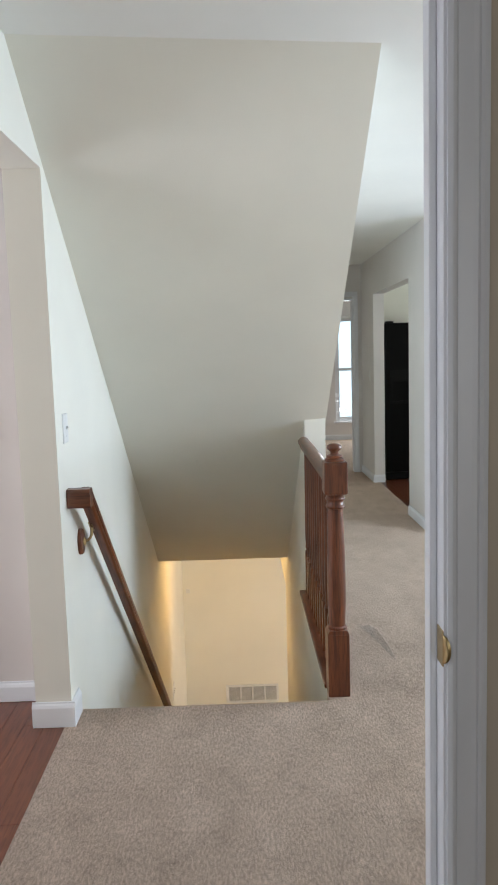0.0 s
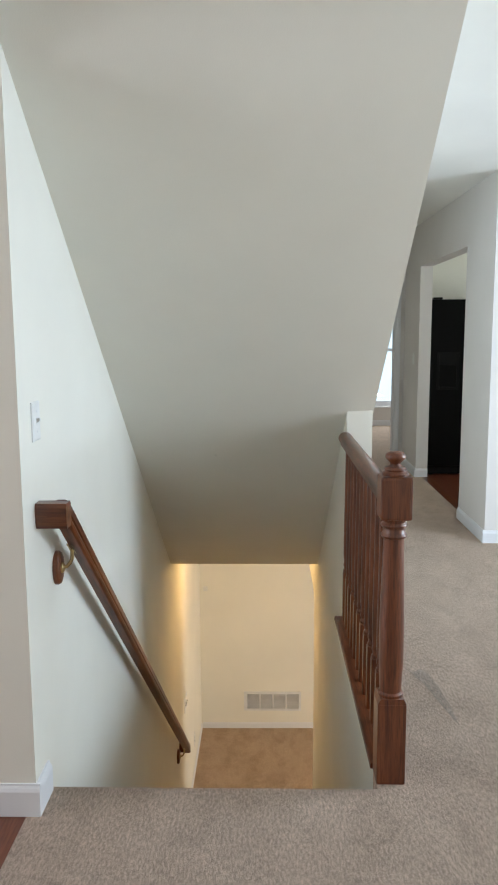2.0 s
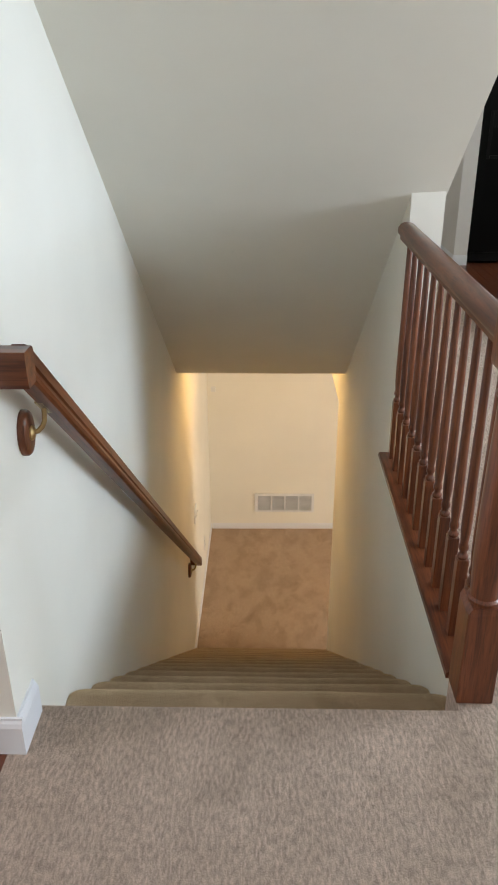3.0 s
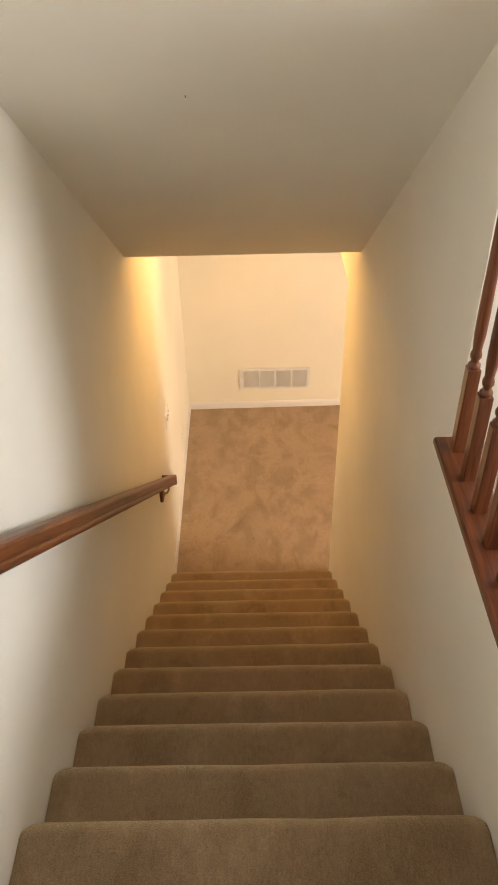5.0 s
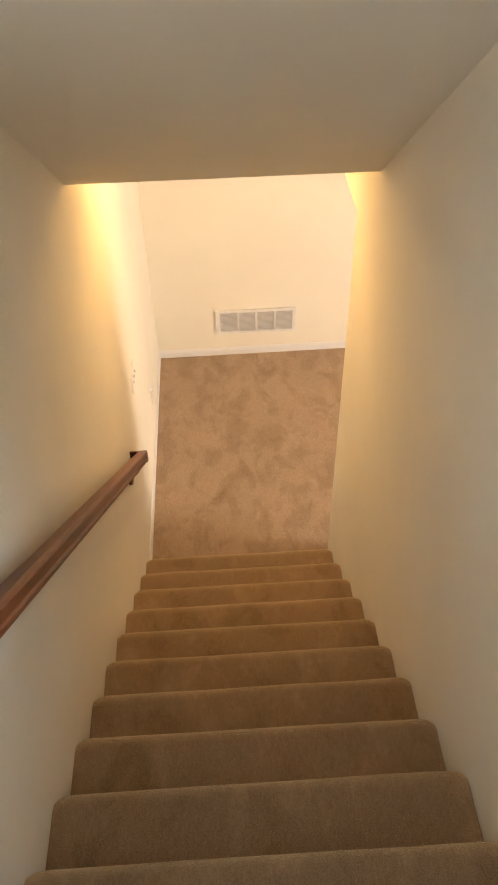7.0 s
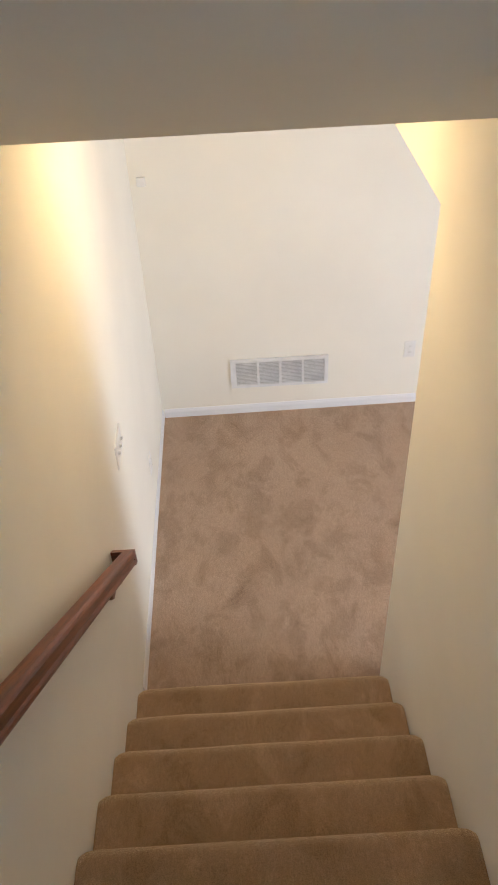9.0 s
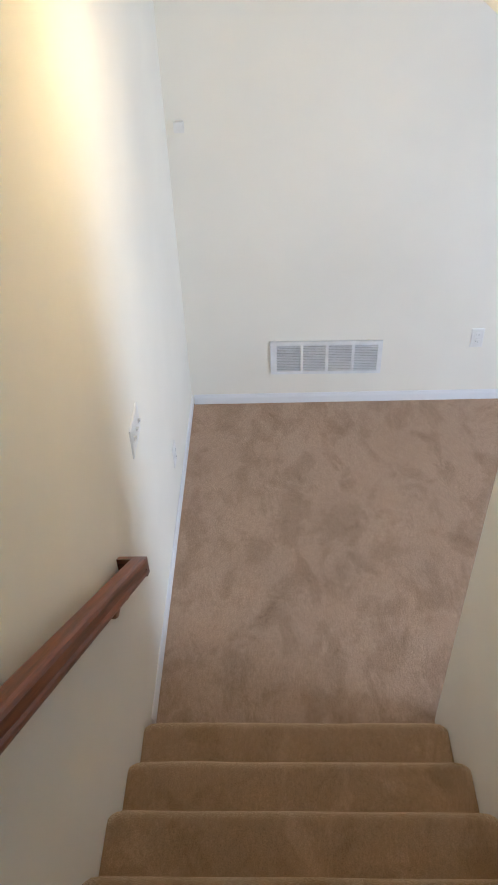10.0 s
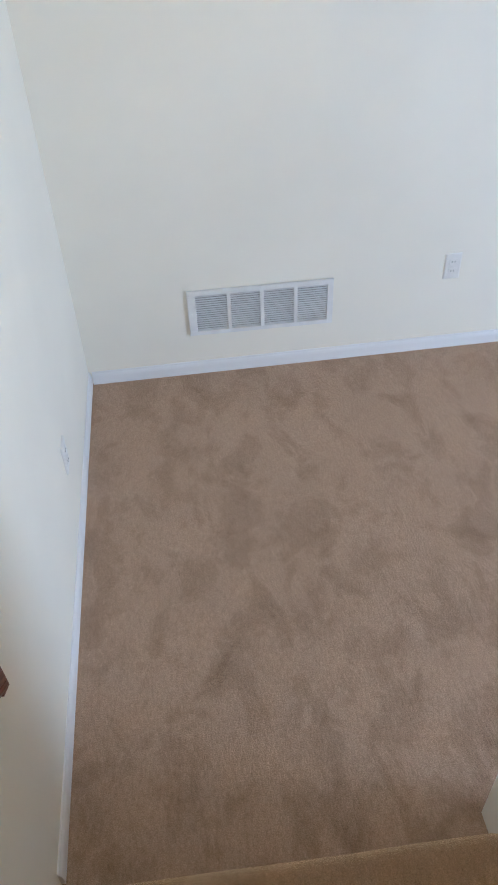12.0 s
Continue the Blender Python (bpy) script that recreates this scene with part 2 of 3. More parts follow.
structure("ceiling_slope", bm, M_SLOPE,
          "sloping painted ceiling under the upper flight of stairs", "ceiling", True)
structure("ceiling_upper", boxed(-3.2, 4.6, -1.73, -0.385, CEIL, CEIL + 0.1), M_CEIL, "flat white ceiling over the landing", "ceiling")
structure("ceiling_living", boxed(HALL_L + 0.006, 4.6, -0.385, 2.8, CEIL, CEIL + 0.1), M_CEIL, "flat white ceiling beside the stair", "ceiling")
structure("ceiling_hall", boxed(HALL_L - 0.1, HALL_R + 0.11, 2.8, HALL_END, HALL_CEIL, HALL_CEIL + 0.14), M_CEIL, "flat white ceiling of the hallway", "ceiling")
structure("ceiling_far_room", boxed(-0.1, 4.6, HALL_END, 9.48, CEIL, CEIL + 0.1), M_CEIL, "flat white ceiling of the far room", "ceiling")
structure("ceiling_kitchen", boxed(HALL_R + 0.11, 4.9, 2.8, HALL_END, CEIL, CEIL + 0.1), M_CEIL, "flat white kitchen ceiling", "ceiling")
structure("ceiling_entry_room", boxed(-2.0, 3.0, -5.0, -1.73, CEIL, CEIL + 0.1), M_CEIL, "flat white ceiling of the entry room", "ceiling")

# left wall of the stair, over both storeys, and the opening before it
structure("wall_stair_west", boxed(-0.14, 0.0, -0.167, FAR, LOW - 0.2, CEIL), M_WALL, "smooth off-white painted wall along the stair", "wall")
structure("wall_opening_header", boxed(-0.14, 0.0, -1.73, -0.167, 2.125, CEIL), M_WALL, "off-white header over the wide opening", "wall")
structure("wall_study_north", boxed(-3.2, -0.14, 0.075, 0.19, -0.01, CEIL), M_PINK, "pale pinkish painted wall in the side room", "wall")
structure("wall_study_west", boxed(-3.3, -3.2, -3.0, 0.19, -0.2, CEIL), M_PINK, "pale pinkish painted wall in the side room", "wall")
structure("wall_study_south", boxed(-3.2, -2.0, -3.1, -3.0, -0.2, CEIL), M_PINK, "pale pinkish painted wall in the side room", "wall")
structure("ceiling_study", boxed(-3.2, -2.0, -3.0, -1.73, CEIL, CEIL + 0.1), M_CEIL, "flat white ceiling of the side room", "ceiling")

# wall with the doorway the walk starts through
DY0, DY1 = -1.845, -1.73
structure("wall_door_east", boxed(1.03, 4.7, DY0, DY1, -0.2, CEIL), M_BEIGE, "beige painted wall beside the doorway", "wall")
structure("wall_door_west", boxed(-2.0, 0.17, DY0, DY1, -0.2, CEIL), M_BEIGE, "beige painted wall beside the doorway", "wall")
structure("wall_door_header", boxed(0.17, 1.03, DY0, DY1, 2.06, CEIL), M_BEIGE, "beige painted wall over the doorway", "wall")
structure("wall_entry_south", boxed(-2.0, 3.0, -5.1, -5.0, -0.2, CEIL), M_BEIGE, "beige painted wall of the entry room", "wall")
structure("wall_entry_west", boxed(-2.1, -2.0, -5.0, -1.845, -0.2, CEIL), M_BEIGE, "beige painted wall of the entry room", "wall")
structure("wall_entry_east", boxed(3.0, 3.1, -5.0, -1.845, -0.2, CEIL), M_BEIGE, "beige painted wall of the entry room", "wall")

# living side
structure("wall_living_east", boxed(4.6, 4.7, -1.73, 2.8, -0.2, CEIL), M_WALL, "off-white painted wall of the living room", "wall")
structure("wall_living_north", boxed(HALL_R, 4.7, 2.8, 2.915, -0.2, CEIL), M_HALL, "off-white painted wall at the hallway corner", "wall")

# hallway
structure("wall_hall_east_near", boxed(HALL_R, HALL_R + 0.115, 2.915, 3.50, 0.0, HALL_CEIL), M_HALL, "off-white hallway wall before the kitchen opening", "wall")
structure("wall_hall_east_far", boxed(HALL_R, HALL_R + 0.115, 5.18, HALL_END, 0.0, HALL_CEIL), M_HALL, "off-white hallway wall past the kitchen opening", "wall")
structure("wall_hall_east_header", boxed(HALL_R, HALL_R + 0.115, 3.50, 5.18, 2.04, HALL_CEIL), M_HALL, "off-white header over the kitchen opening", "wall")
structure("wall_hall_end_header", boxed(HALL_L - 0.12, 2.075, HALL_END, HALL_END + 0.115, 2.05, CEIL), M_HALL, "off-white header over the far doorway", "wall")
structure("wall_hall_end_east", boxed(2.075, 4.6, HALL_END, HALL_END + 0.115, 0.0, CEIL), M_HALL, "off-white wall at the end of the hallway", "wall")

# right wall of the stair: below the floor, and full height past the guard rail
structure("wall_stair_east", prism([(-0.02, LOW - 0.1), (3.33, LOW - 0.1), (3.33, SOF_Z), (SOF_Y, SOF_Z), (STUB_Y, SOF_Z + PITCH * (SOF_Y - STUB_Y)), (STUB_Y, -0.002), (-0.02, -0.002)],
                                   "x", xr, HALL_L), M_WALL, "smooth off-white painted wall on the open side of the stair", "wall")
structure("wall_hall_west", boxed(HALL_L - 0.10, HALL_L, STUB_Y + 0.3, HALL_END, -0.002, HALL_CEIL + 0.03), M_WALL, "off-white hallway wall behind the stair", "wall")
structure("wall_hall_west_upper", prism([(TOP_Y + 0.02, CEIL), (STUB_Y + 0.3, SOF_Z + PITCH * (SOF_Y - STUB_Y - 0.3) + 0.01), (STUB_Y + 0.3, CEIL)], "x", HALL_L - 0.10, HALL_L), M_WALL,
          "off-white wall over the sloping ceiling", "wall")

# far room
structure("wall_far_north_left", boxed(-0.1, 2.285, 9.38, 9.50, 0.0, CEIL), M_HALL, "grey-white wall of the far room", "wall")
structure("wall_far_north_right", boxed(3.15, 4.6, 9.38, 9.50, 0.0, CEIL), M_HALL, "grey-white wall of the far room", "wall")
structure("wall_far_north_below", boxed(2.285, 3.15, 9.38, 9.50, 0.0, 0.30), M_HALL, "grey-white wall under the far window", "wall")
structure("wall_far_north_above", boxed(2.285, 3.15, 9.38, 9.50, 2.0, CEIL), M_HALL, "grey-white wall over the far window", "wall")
structure("wall_far_west", boxed(-0.2, -0.1, FAR, 9.50, 0.0, CEIL), M_WALL, "grey-white wall of the far room", "wall")
structure("wall_far_east", boxed(4.6, 4.7, HALL_END, 9.50, 0.0, CEIL), M_WALL, "grey-white wall of the far room", "wall")

# kitchen
structure("wall_kitchen_north", boxed(HALL_R + 0.115, 4.9, 5.95 - 0.0, 6.07, 0.0, CEIL), M_WALL, "pale kitchen wall behind the refrigerator", "wall").location.y = -0.004
structure("wall_kitchen_east", boxed(4.9, 5.0, 2.8, HALL_END, -0.2, CEIL), M_WALL, "pale kitchen wall", "wall")

# ---- structure, lower storey ----
structure("floor_lower", boxed(-0.1, 4.7, 3.0, FAR + 0.15, LOW - 0.2, LOW + 0.008), M_LOW, "brown cut-pile carpet with brushed patches downstairs", "carpet floor")
structure("floor_lower_side", boxed(HALL_L, 4.7, 1.0, 3.0, LOW - 0.2, LOW + 0.008), M_LOW, "brown cut-pile carpet of the lower room", "carpet floor")
structure("wall_lower_north", prism([(-0.14, LOW - 0.2), (4.7, LOW - 0.2), (4.7, SOF_Z + 0.2), (-0.14, SOF_Z + 0.2)], "y", far_y, lambda x: FAR + 0.2), M_WALL, "smooth off-white end wall at the stair foot", "wall")
structure("wall_lower_header", boxed(xr(3.33), HALL_L, 3.33, FAR + 0.01, -0.534, SOF_Z), M_WALL, "off-white dropped header beside the stair foot", "wall")
structure("wall_lower_east", boxed(4.6, 4.7, 1.0, FAR, LOW - 0.2, SOF_Z), M_WALL, "off-white wall of the lower room", "wall")
structure("wall_lower_south", boxed(HALL_L, 4.7, 0.9, 1.0, LOW - 0.2, SOF_Z), M_WALL, "off-white wall of the lower room", "wall")
structure("ceiling_lower", boxed(-0.1, HALL_L, SOF_Y, FAR, SOF_Z, SOF_Z + 0.1), M_CEIL, "flat white ceiling over the stair foot", "ceiling")
structure("ceiling_lower_side", boxed(HALL_L, 4.7, 1.0, FAR, SOF_Z, SOF_Z + 0.03), M_CEIL, "flat white ceiling of the lower room", "ceiling")

# ---- trim ----
def baseboard(name, a, b, z, side, h=0.085, d=0.014):
    """A moulded baseboard from a to b on the floor z; side: the way it faces."""
    prof = [(0, 0), (d, 0), (d, h - 0.022), (d * 0.75, h - 0.012), (d * 0.45, h - 0.006), (d * 0.4, h), (0, h)]
    bm = bmesh.new()
    along = Vector((b[0] - a[0], b[1] - a[1], 0))
    out = Vector((side[0], side[1], 0))
    rings = []
    for p in (Vector((a[0], a[1], z)), Vector((b[0], b[1], z))):
        rings.append([bm.verts.new(p + out * u + Vector((0, 0, v))) for u, v in prof])
    bm.faces.new(rings[0])
    bm.faces.new(list(reversed(rings[1])))
    for i in range(len(prof)):
        j = (i + 1) % len(prof)
        bm.faces.new((rings[0][i], rings[1][i], rings[1][j], rings[0][j]))
    return structure(name, bm, M_TRIM, "white painted moulded baseboard", "baseboard")


baseboard("baseboard_lower_north", (0.014, far_y(0.014)), (4.6, far_y(4.6)), LOW, (0, -1), 0.070, 0.010)
baseboard("baseboard_lower_west", (0.0, 3.30), (0.0, FAR), LOW, (1, 0), 0.070, 0.010)
baseboard("baseboard_opening_end", (-0.154, -0.167), (0.014, -0.167), 0.0, (0, -1), 0.10)
baseboard("baseboard_opening_side", (0.0, -0.167), (0.0, -0.045), 0.0, (1, 0), 0.10)
baseboard("baseboard_study", (-3.2, 0.075), (-0.14, 0.075), 0.0, (0, -1))
baseboard("baseboard_hall_east_near", (HALL_R, 2.80), (HALL_R, 3.50), 0.0, (-1, 0))
baseboard("baseboard_living_north", (HALL_R - 0.014, 2.80), (4.6, 2.80), 0.0, (0, -1))
baseboard("baseboard_hall_east_far", (HALL_R, 5.166), (HALL_R, HALL_END), 0.0, (-1, 0))
baseboard("baseboard_kitchen_return", (HALL_R, 5.18), (HALL_R + 0.115, 5.18), 0.0, (0, -1))
baseboard("baseboard_hall_west", (HALL_L, STUB_Y), (HALL_L, HALL_END), 0.0, (1, 0))
baseboard("baseboard_far_north", (-0.1, 9.38), (4.6, 9.38), 0.0, (0, -1))

# doorway the walk starts through: jambs, stops, casings, strike plate
door = thing("door_1", (0.64, DY0, 0), "white painted door frame with moulded casing and brass strike", "door frame", "", "structure")


def casing(x0, x1, y_face, way, z0, z1, inner_low):
    """A moulded upright casing on a wall face; inner_low: its thin edge is at x0."""
    w = x1 - x0
    steps = [(0.0, 0.007), (0.12, 0.011), (0.2, 0.011), (0.26, 0.008), (0.36, 0.010), (0.6, 0.014), (0.72, 0.017), (0.8, 0.014), (0.88, 0.018), (1.0, 0.018)]
    prof = [(u, v) for u, v in steps]
    pts = [(x0 + w * (u if inner_low else 1 - u), y_face + way * v) for u, v in prof]
    pts = pts + [(pts[-1][0], y_face), (pts[0][0], y_face)]
    return prism(pts, "z", z0, z1)


for side, x0, x1 in (("east", 1.01, 1.03), ("west", 0.17, 0.19)):
    under(door, part("jamb", boxed(x0, x1, DY0 - 0.001, DY1 + 0.001, 0.0, 2.06, 0.002), M_TRIM, None))
under(door, part("stop", boxed(0.998, 1.01, -1.806, -1.770, 0.0, 2.03, 0.003), M_TRIM, None))
under(door, part("stop", boxed(0.19, 0.202, -1.806, -1.770, 0.0, 2.03, 0.003), M_TRIM, None))
under(door, part("jamb", boxed(0.19, 1.01, DY0 - 0.001, DY1 + 0.001, 2.04, 2.06, 0.002), M_TRIM, None))
for yf, way in ((DY0, -1), (DY1, 1)):
    under(door, part("casing", casing(1.015, 1.075, yf, way, 0.0, 2.11, True), M_TRIM, None))
    under(door, part("casing", casing(0.125, 0.185, yf, way, 0.0, 2.11, False), M_TRIM, None))
bm = boxed(0.125, 1.075, DY0 - 0.017, DY0, 2.11, 2.165, 0.004)
under(door, part("head_casing", bm, M_TRIM, None))
strike = under(door, part("strike_plate", boxed(1.0085, 1.0105, -1.846, -1.812, 0.918, 0.978, 0.0008), M_BRASS, None, "brass strike plate"))
lip = bmesh.new()
seg = 14
rows_l = []
for i in range(seg + 1):
    a = math.pi * i / seg
    z = 0.948 - 0.024 * math.cos(a)
    reach = 0.013 * math.sin(a)
    rows_l.append([(1.0085, -1.846, z), (1.0085 + 0.10 * reach, -1.846 - 0.55 * reach, z), (1.0085 + 0.45 * reach, -1.846 - 0.95 * reach, z), (1.0085 + 0.8 * reach, -1.846 - 1.0 * reach, z)])
vv = [[lip.verts.new(p) for p in r] for r in rows_l]
for a, b in zip(vv, vv[1:]):
    for i in range(3):
        lip.faces.new((a[i], a[i + 1], b[i + 1], b[i]))
bmesh.ops.remove_doubles(lip, verts=lip.verts[:], dist=1e-5)
bmesh.ops.solidify(lip, geom=lip.faces[:], thickness=0.0015)
under(door, part("strike_lip", lip, M_BRASS, None, "curved brass lip", True))

# cased doorway at the end of the hallway
fdoor = thing("door_2", (1.6, HALL_END, 0), "white cased doorway into the far room", "door frame", "", "structure")
under(fdoor, part("jamb", boxed(2.055, 2.075, HALL_END - 0.001, HALL_END + 0.116, 0.0, 2.05), M_TRIM, None))
under(fdoor, part("casing", casing(2.06, 2.12, HALL_END, -1, 0.0, 2.07, True), M_TRIM, None))
under(fdoor, part("head_jamb", boxed(HALL_L, 2.055, HALL_END - 0.001, HALL_END + 0.116, 2.03, 2.05), M_TRIM, None))
under(fdoor, part("head_casing", boxed(HALL_L, 2.12, HALL_END - 0.018, HALL_END, 2.07, 2.13, 0.004), M_TRIM, None))

# far window, double hung, with a rolled shade
win = thing("window_1", (2.72, 9.38, 0.3), "tall white double-hung window bright with daylight", "window", "", "structure")
WX0, WX1, WZ0, WZ1 = 2.285, 3.15, 0.30, 2.0
for a in ((WX0, WX0 + 0.03, WZ0, WZ1), (WX1 - 0.03, WX1, WZ0, WZ1), (WX0 + 0.03, WX1 - 0.03, WZ0, WZ0 + 0.03), (WX0 + 0.03, WX1 - 0.03, WZ1 - 0.03, WZ1)):
    under(win, part("frame", boxed(a[0], a[1], 9.40, 9.49, a[2], a[3], 0.003), M_TRIM, None))
for z0, z1, y in ((WZ0 + 0.03, 1.17, 9.425), (1.13, WZ1 - 0.03, 9.46)):
    sash = under(win, part("sash", boxed(WX0 + 0.03, WX0 + 0.075, y - 0.015, y + 0.015, z0, z1, 0.003), M_TRIM, None))
    under(win, part("sash", boxed(WX1 - 0.075, WX1 - 0.03, y - 0.015, y + 0.015, z0, z1, 0.003), M_TRIM, None))
    under(win, part("rail", boxed(WX0 + 0.075, WX1 - 0.075, y - 0.015, y + 0.015, z0, z0 + 0.045, 0.003), M_TRIM, None))
    under(win, part("rail", boxed(WX0 + 0.075, WX1 - 0.075, y - 0.015, y + 0.015, z1 - 0.04, z1, 0.003), M_TRIM, None))
    pane = under(win, part("pane", boxed(WX0 + 0.075, WX1 - 0.075, y - 0.003, y + 0.003, z0 + 0.045, z1 - 0.04), M_GLASS, None))
    pane.visible_shadow = False
under(win, part("sill", boxed(WX0 - 0.03, WX1 + 0.03, 9.345, 9.40, WZ0 - 0.025, WZ0, 0.005), M_TRIM, None))
shade = tagged(finish("roller_shade", turned([(0.022, -0.44), (0.022, 0.44)], (0, 0, 0), 16), M_PLATE, None, "", True), "white rolled-up window shade over the far window", "window shade")
shade.matrix_world = pose(2.72, 9.35, 1.985, 0, 90, 0)
bracket = finish("shade_bracket", boxed(2.27, 2.275, 9.34, 9.38, 1.96, 2.02), M_DARK, None)
bracket.parent = shade
bracket.matrix_parent_inverse = shade.matrix_basis.inverted()
structure("backdrop_outdoors", boxed(0.0, 6.5, 12.0, 12.1, -1.0, 4.0), M_SKYCARD, "bright pale blue daylight outside the window", "sky backdrop")

# ---- stair ----
stair = thing("staircase", (0.53, 1.6, LOW), "straight flight of stairs wrapped in brown carpet, tinted with lamp warmth", "staircase")
for k in range(1, STEPS):
    # nosing of step k from the bottom
    yn, zn = (STEPS - k) * RUN + 0.009, -(STEPS - k) * RISE + 0.008
    ya = yn - RUN - 0.03
    r = 0.036
    base = [(ya, zn - 0.006), (yn - 0.12, zn - 0.006), (yn - 0.075, zn - 0.003), (yn - 0.05, zn)]
    for i in range(7):
        a = math.pi / 2 - math.pi * i / 6 * 1.0
        base.append((yn - r + r * math.cos(a), zn - r + r * math.sin(a)))
    base += [(yn - r - 0.012, zn - 2 * r - 0.012), (yn - r - 0.014, zn - RISE - 0.004), (ya, zn - RISE - 0.004)]
    x0 = 0.001
    x1 = xr(yn) - 0.001
    cuts = [x0, x0 + 0.008, x0 + 0.02, x0 + 0.045] + [x0 + (x1 - x0) * f for f in (0.2, 0.35, 0.5, 0.65, 0.8)] + [x1 - 0.045, x1 - 0.02, x1 - 0.008, x1]
    bm = bmesh.new()
    rings = []
    for ci, x in enumerate(cuts):
        edge = min(x - x0, x1 - x)
        sag = 0.013 * max(0.0, 1 - edge / 0.04) ** 2
        ring = []
        for y, z in base:
            near = max(0.0, 1 - abs(yn - y) / 0.16)
            wob = 0.0035 * noise.noise(Vector((x * 5, y * 4, z * 4 + k)))
            ring.append(bm.verts.new((x, y - sag * near + wob * 0.6 * near, z - sag * near * 0.8 + (wob if near > 0 and z > zn - 0.1 else 0))))
        rings.append(ring)
    n = len(base)
    for a, b in zip(rings, rings[1:]):
        for i in range(n):
            j = (i + 1) % n
            bm.faces.new((a[i], a[j], b[j], b[i]))
    bm.faces.new(rings[0])
    bm.faces.new(list(reversed(rings[-1])))
    under(stair, part("step", bm, M_STAIR, None, "", True))

# rounded carpet edge of the landing
bm = bmesh.new()
prof = [(-0.046, 0.0)] + [(-0.036 + 0.022 * math.cos(math.pi / 2 - math.pi * i / 6), -0.022 + 0.0222 * math.sin(math.pi / 2 - math.pi * i / 6)) for i in range(7)] + [(-0.038, -0.05), (-0.038, -0.19), (-0.046, -0.19)]
edge = prism(prof, "x", 0.001, xr(0) - 0.046)
structure("landing_nosing", edge, M_CARPET, "rounded carpeted edge of the upper landing", "stair nosing", True)

# ---- guard rail ----
GX = 1.074
guard = thing("guard_rail", (GX, 0.7, 0), "dark cherry-stained wooden balustrade along the stairwell", "balustrade")
under(guard, part("base_cap", prism([(1.025, 0.0), (1.023, 0.006), (1.025, 0.017), (1.031, 0.020), (1.118, 0.020), (1.124, 0.017), (1.125, 0.0)], "y", 0.085, STUB_Y + 0.004), M_OAK_Y, None))
rail_prof = [(-0.022, 0.0), (-0.022, 0.012), (-0.030, 0.020), (-0.033, 0.030), (-0.031, 0.042), (-0.022, 0.054), (-0.010, 0.060), (0.010, 0.060), (0.022, 0.054), (0.031, 0.042), (0.033, 0.030), (0.030, 0.020), (0.022, 0.012), (0.022, 0.0)]
under(guard, part("handrail", prism([(GX - 0.008 + u, 0.884 + v) for u, v in rail_prof], "y", 0.07, STUB_Y), M_OAK_Y, None, "", True))

# newel post: square foot, turned shaft, square block, ball finial
NX, NY = 1.076, 0.040
newel = under(guard, part("newel_post", boxed(NX - 0.045, NX + 0.045, NY - 0.045, NY + 0.045, 0.0, 0.268, 0.004), M_OAK_Z, None))


def on_newel(name, bm, smooth=True):
    for v in bm.verts:
        v.co.z -= 0.012 * min(1.0, max(0.0, (v.co.z - 0.4) / 0.3))
    ob = part(name, bm, M_OAK_Z, None, "", smooth)
    ob.parent = newel
    return ob


on_newel("foot_chamfer", prism([(NX - 0.045, 0.2682), (NX + 0.045, 0.2682), (NX + 0.036, 0.285), (NX - 0.036, 0.285)], "y", NY - 0.044, NY + 0.044), False)
on_newel("shaft", turned([(0.036, 0.274), (0.040, 0.285), (0.040, 0.293), (0.034, 0.299), (0.0345, 0.310), (0.0385, 0.40), (0.0385, 0.50), (0.0365, 0.62), (0.0335, 0.74), (0.0315, 0.805),
                          (0.037, 0.809), (0.040, 0.815), (0.037, 0.821), (0.034, 0.825), (0.034, 0.838), (0.038, 0.842), (0.041, 0.848), (0.038, 0.854), (0.035, 0.858), (0.041, 0.872)], (NX, NY, 0), 28))
on_newel("block", boxed(NX - 0.048, NX + 0.048, NY - 0.048, NY + 0.048, 0.868, 1.002, 0.009), False)
on_newel("finial", turned([(0.040, 1.000), (0.041, 1.008), (0.036, 1.013), (0.031, 1.015), (0.034, 1.020), (0.031, 1.026), (0.018, 1.030), (0.015, 1.036), (0.020, 1.043),
                           (0.029, 1.051), (0.031, 1.059), (0.028, 1.067), (0.018, 1.073), (0.004, 1.075)], (NX, NY, 0), 28))

# balusters: square foot, turned taper
NB = 12
shaft_prof = [(0.012, 0.0), (0.0150, 0.006), (0.0150, 0.012), (0.010, 0.018), (0.010, 0.026), (0.0135, 0.032), (0.0135, 0.040), (0.0105, 0.05), (0.0138, 0.09), (0.0140, 0.15), (0.0120, 0.33), (0.0090, 0.64)]
first = None
for i in range(NB):
    y = 0.131 + i * 0.110
    if first is None:
        foot = part("baluster", boxed(-0.0155, 0.0155, -0.0155, 0.0155, 0.0, 0.245, 0.003), M_OAK_Z, None)
        sh = part("baluster_shaft", turned([(r, z) for r, z in shaft_prof], (0, 0, 0), 14), M_OAK_Z, None, "", True)
        first = (foot.data, sh.data)
    else:
        foot, sh = new("baluster", first[0]), new("baluster_shaft", first[1])
    foot.parent = guard
    foot.location = Vector((GX, y, 0.02)) - guard.location
    sh.parent = foot
    sh.location = (0, 0, 0.243)

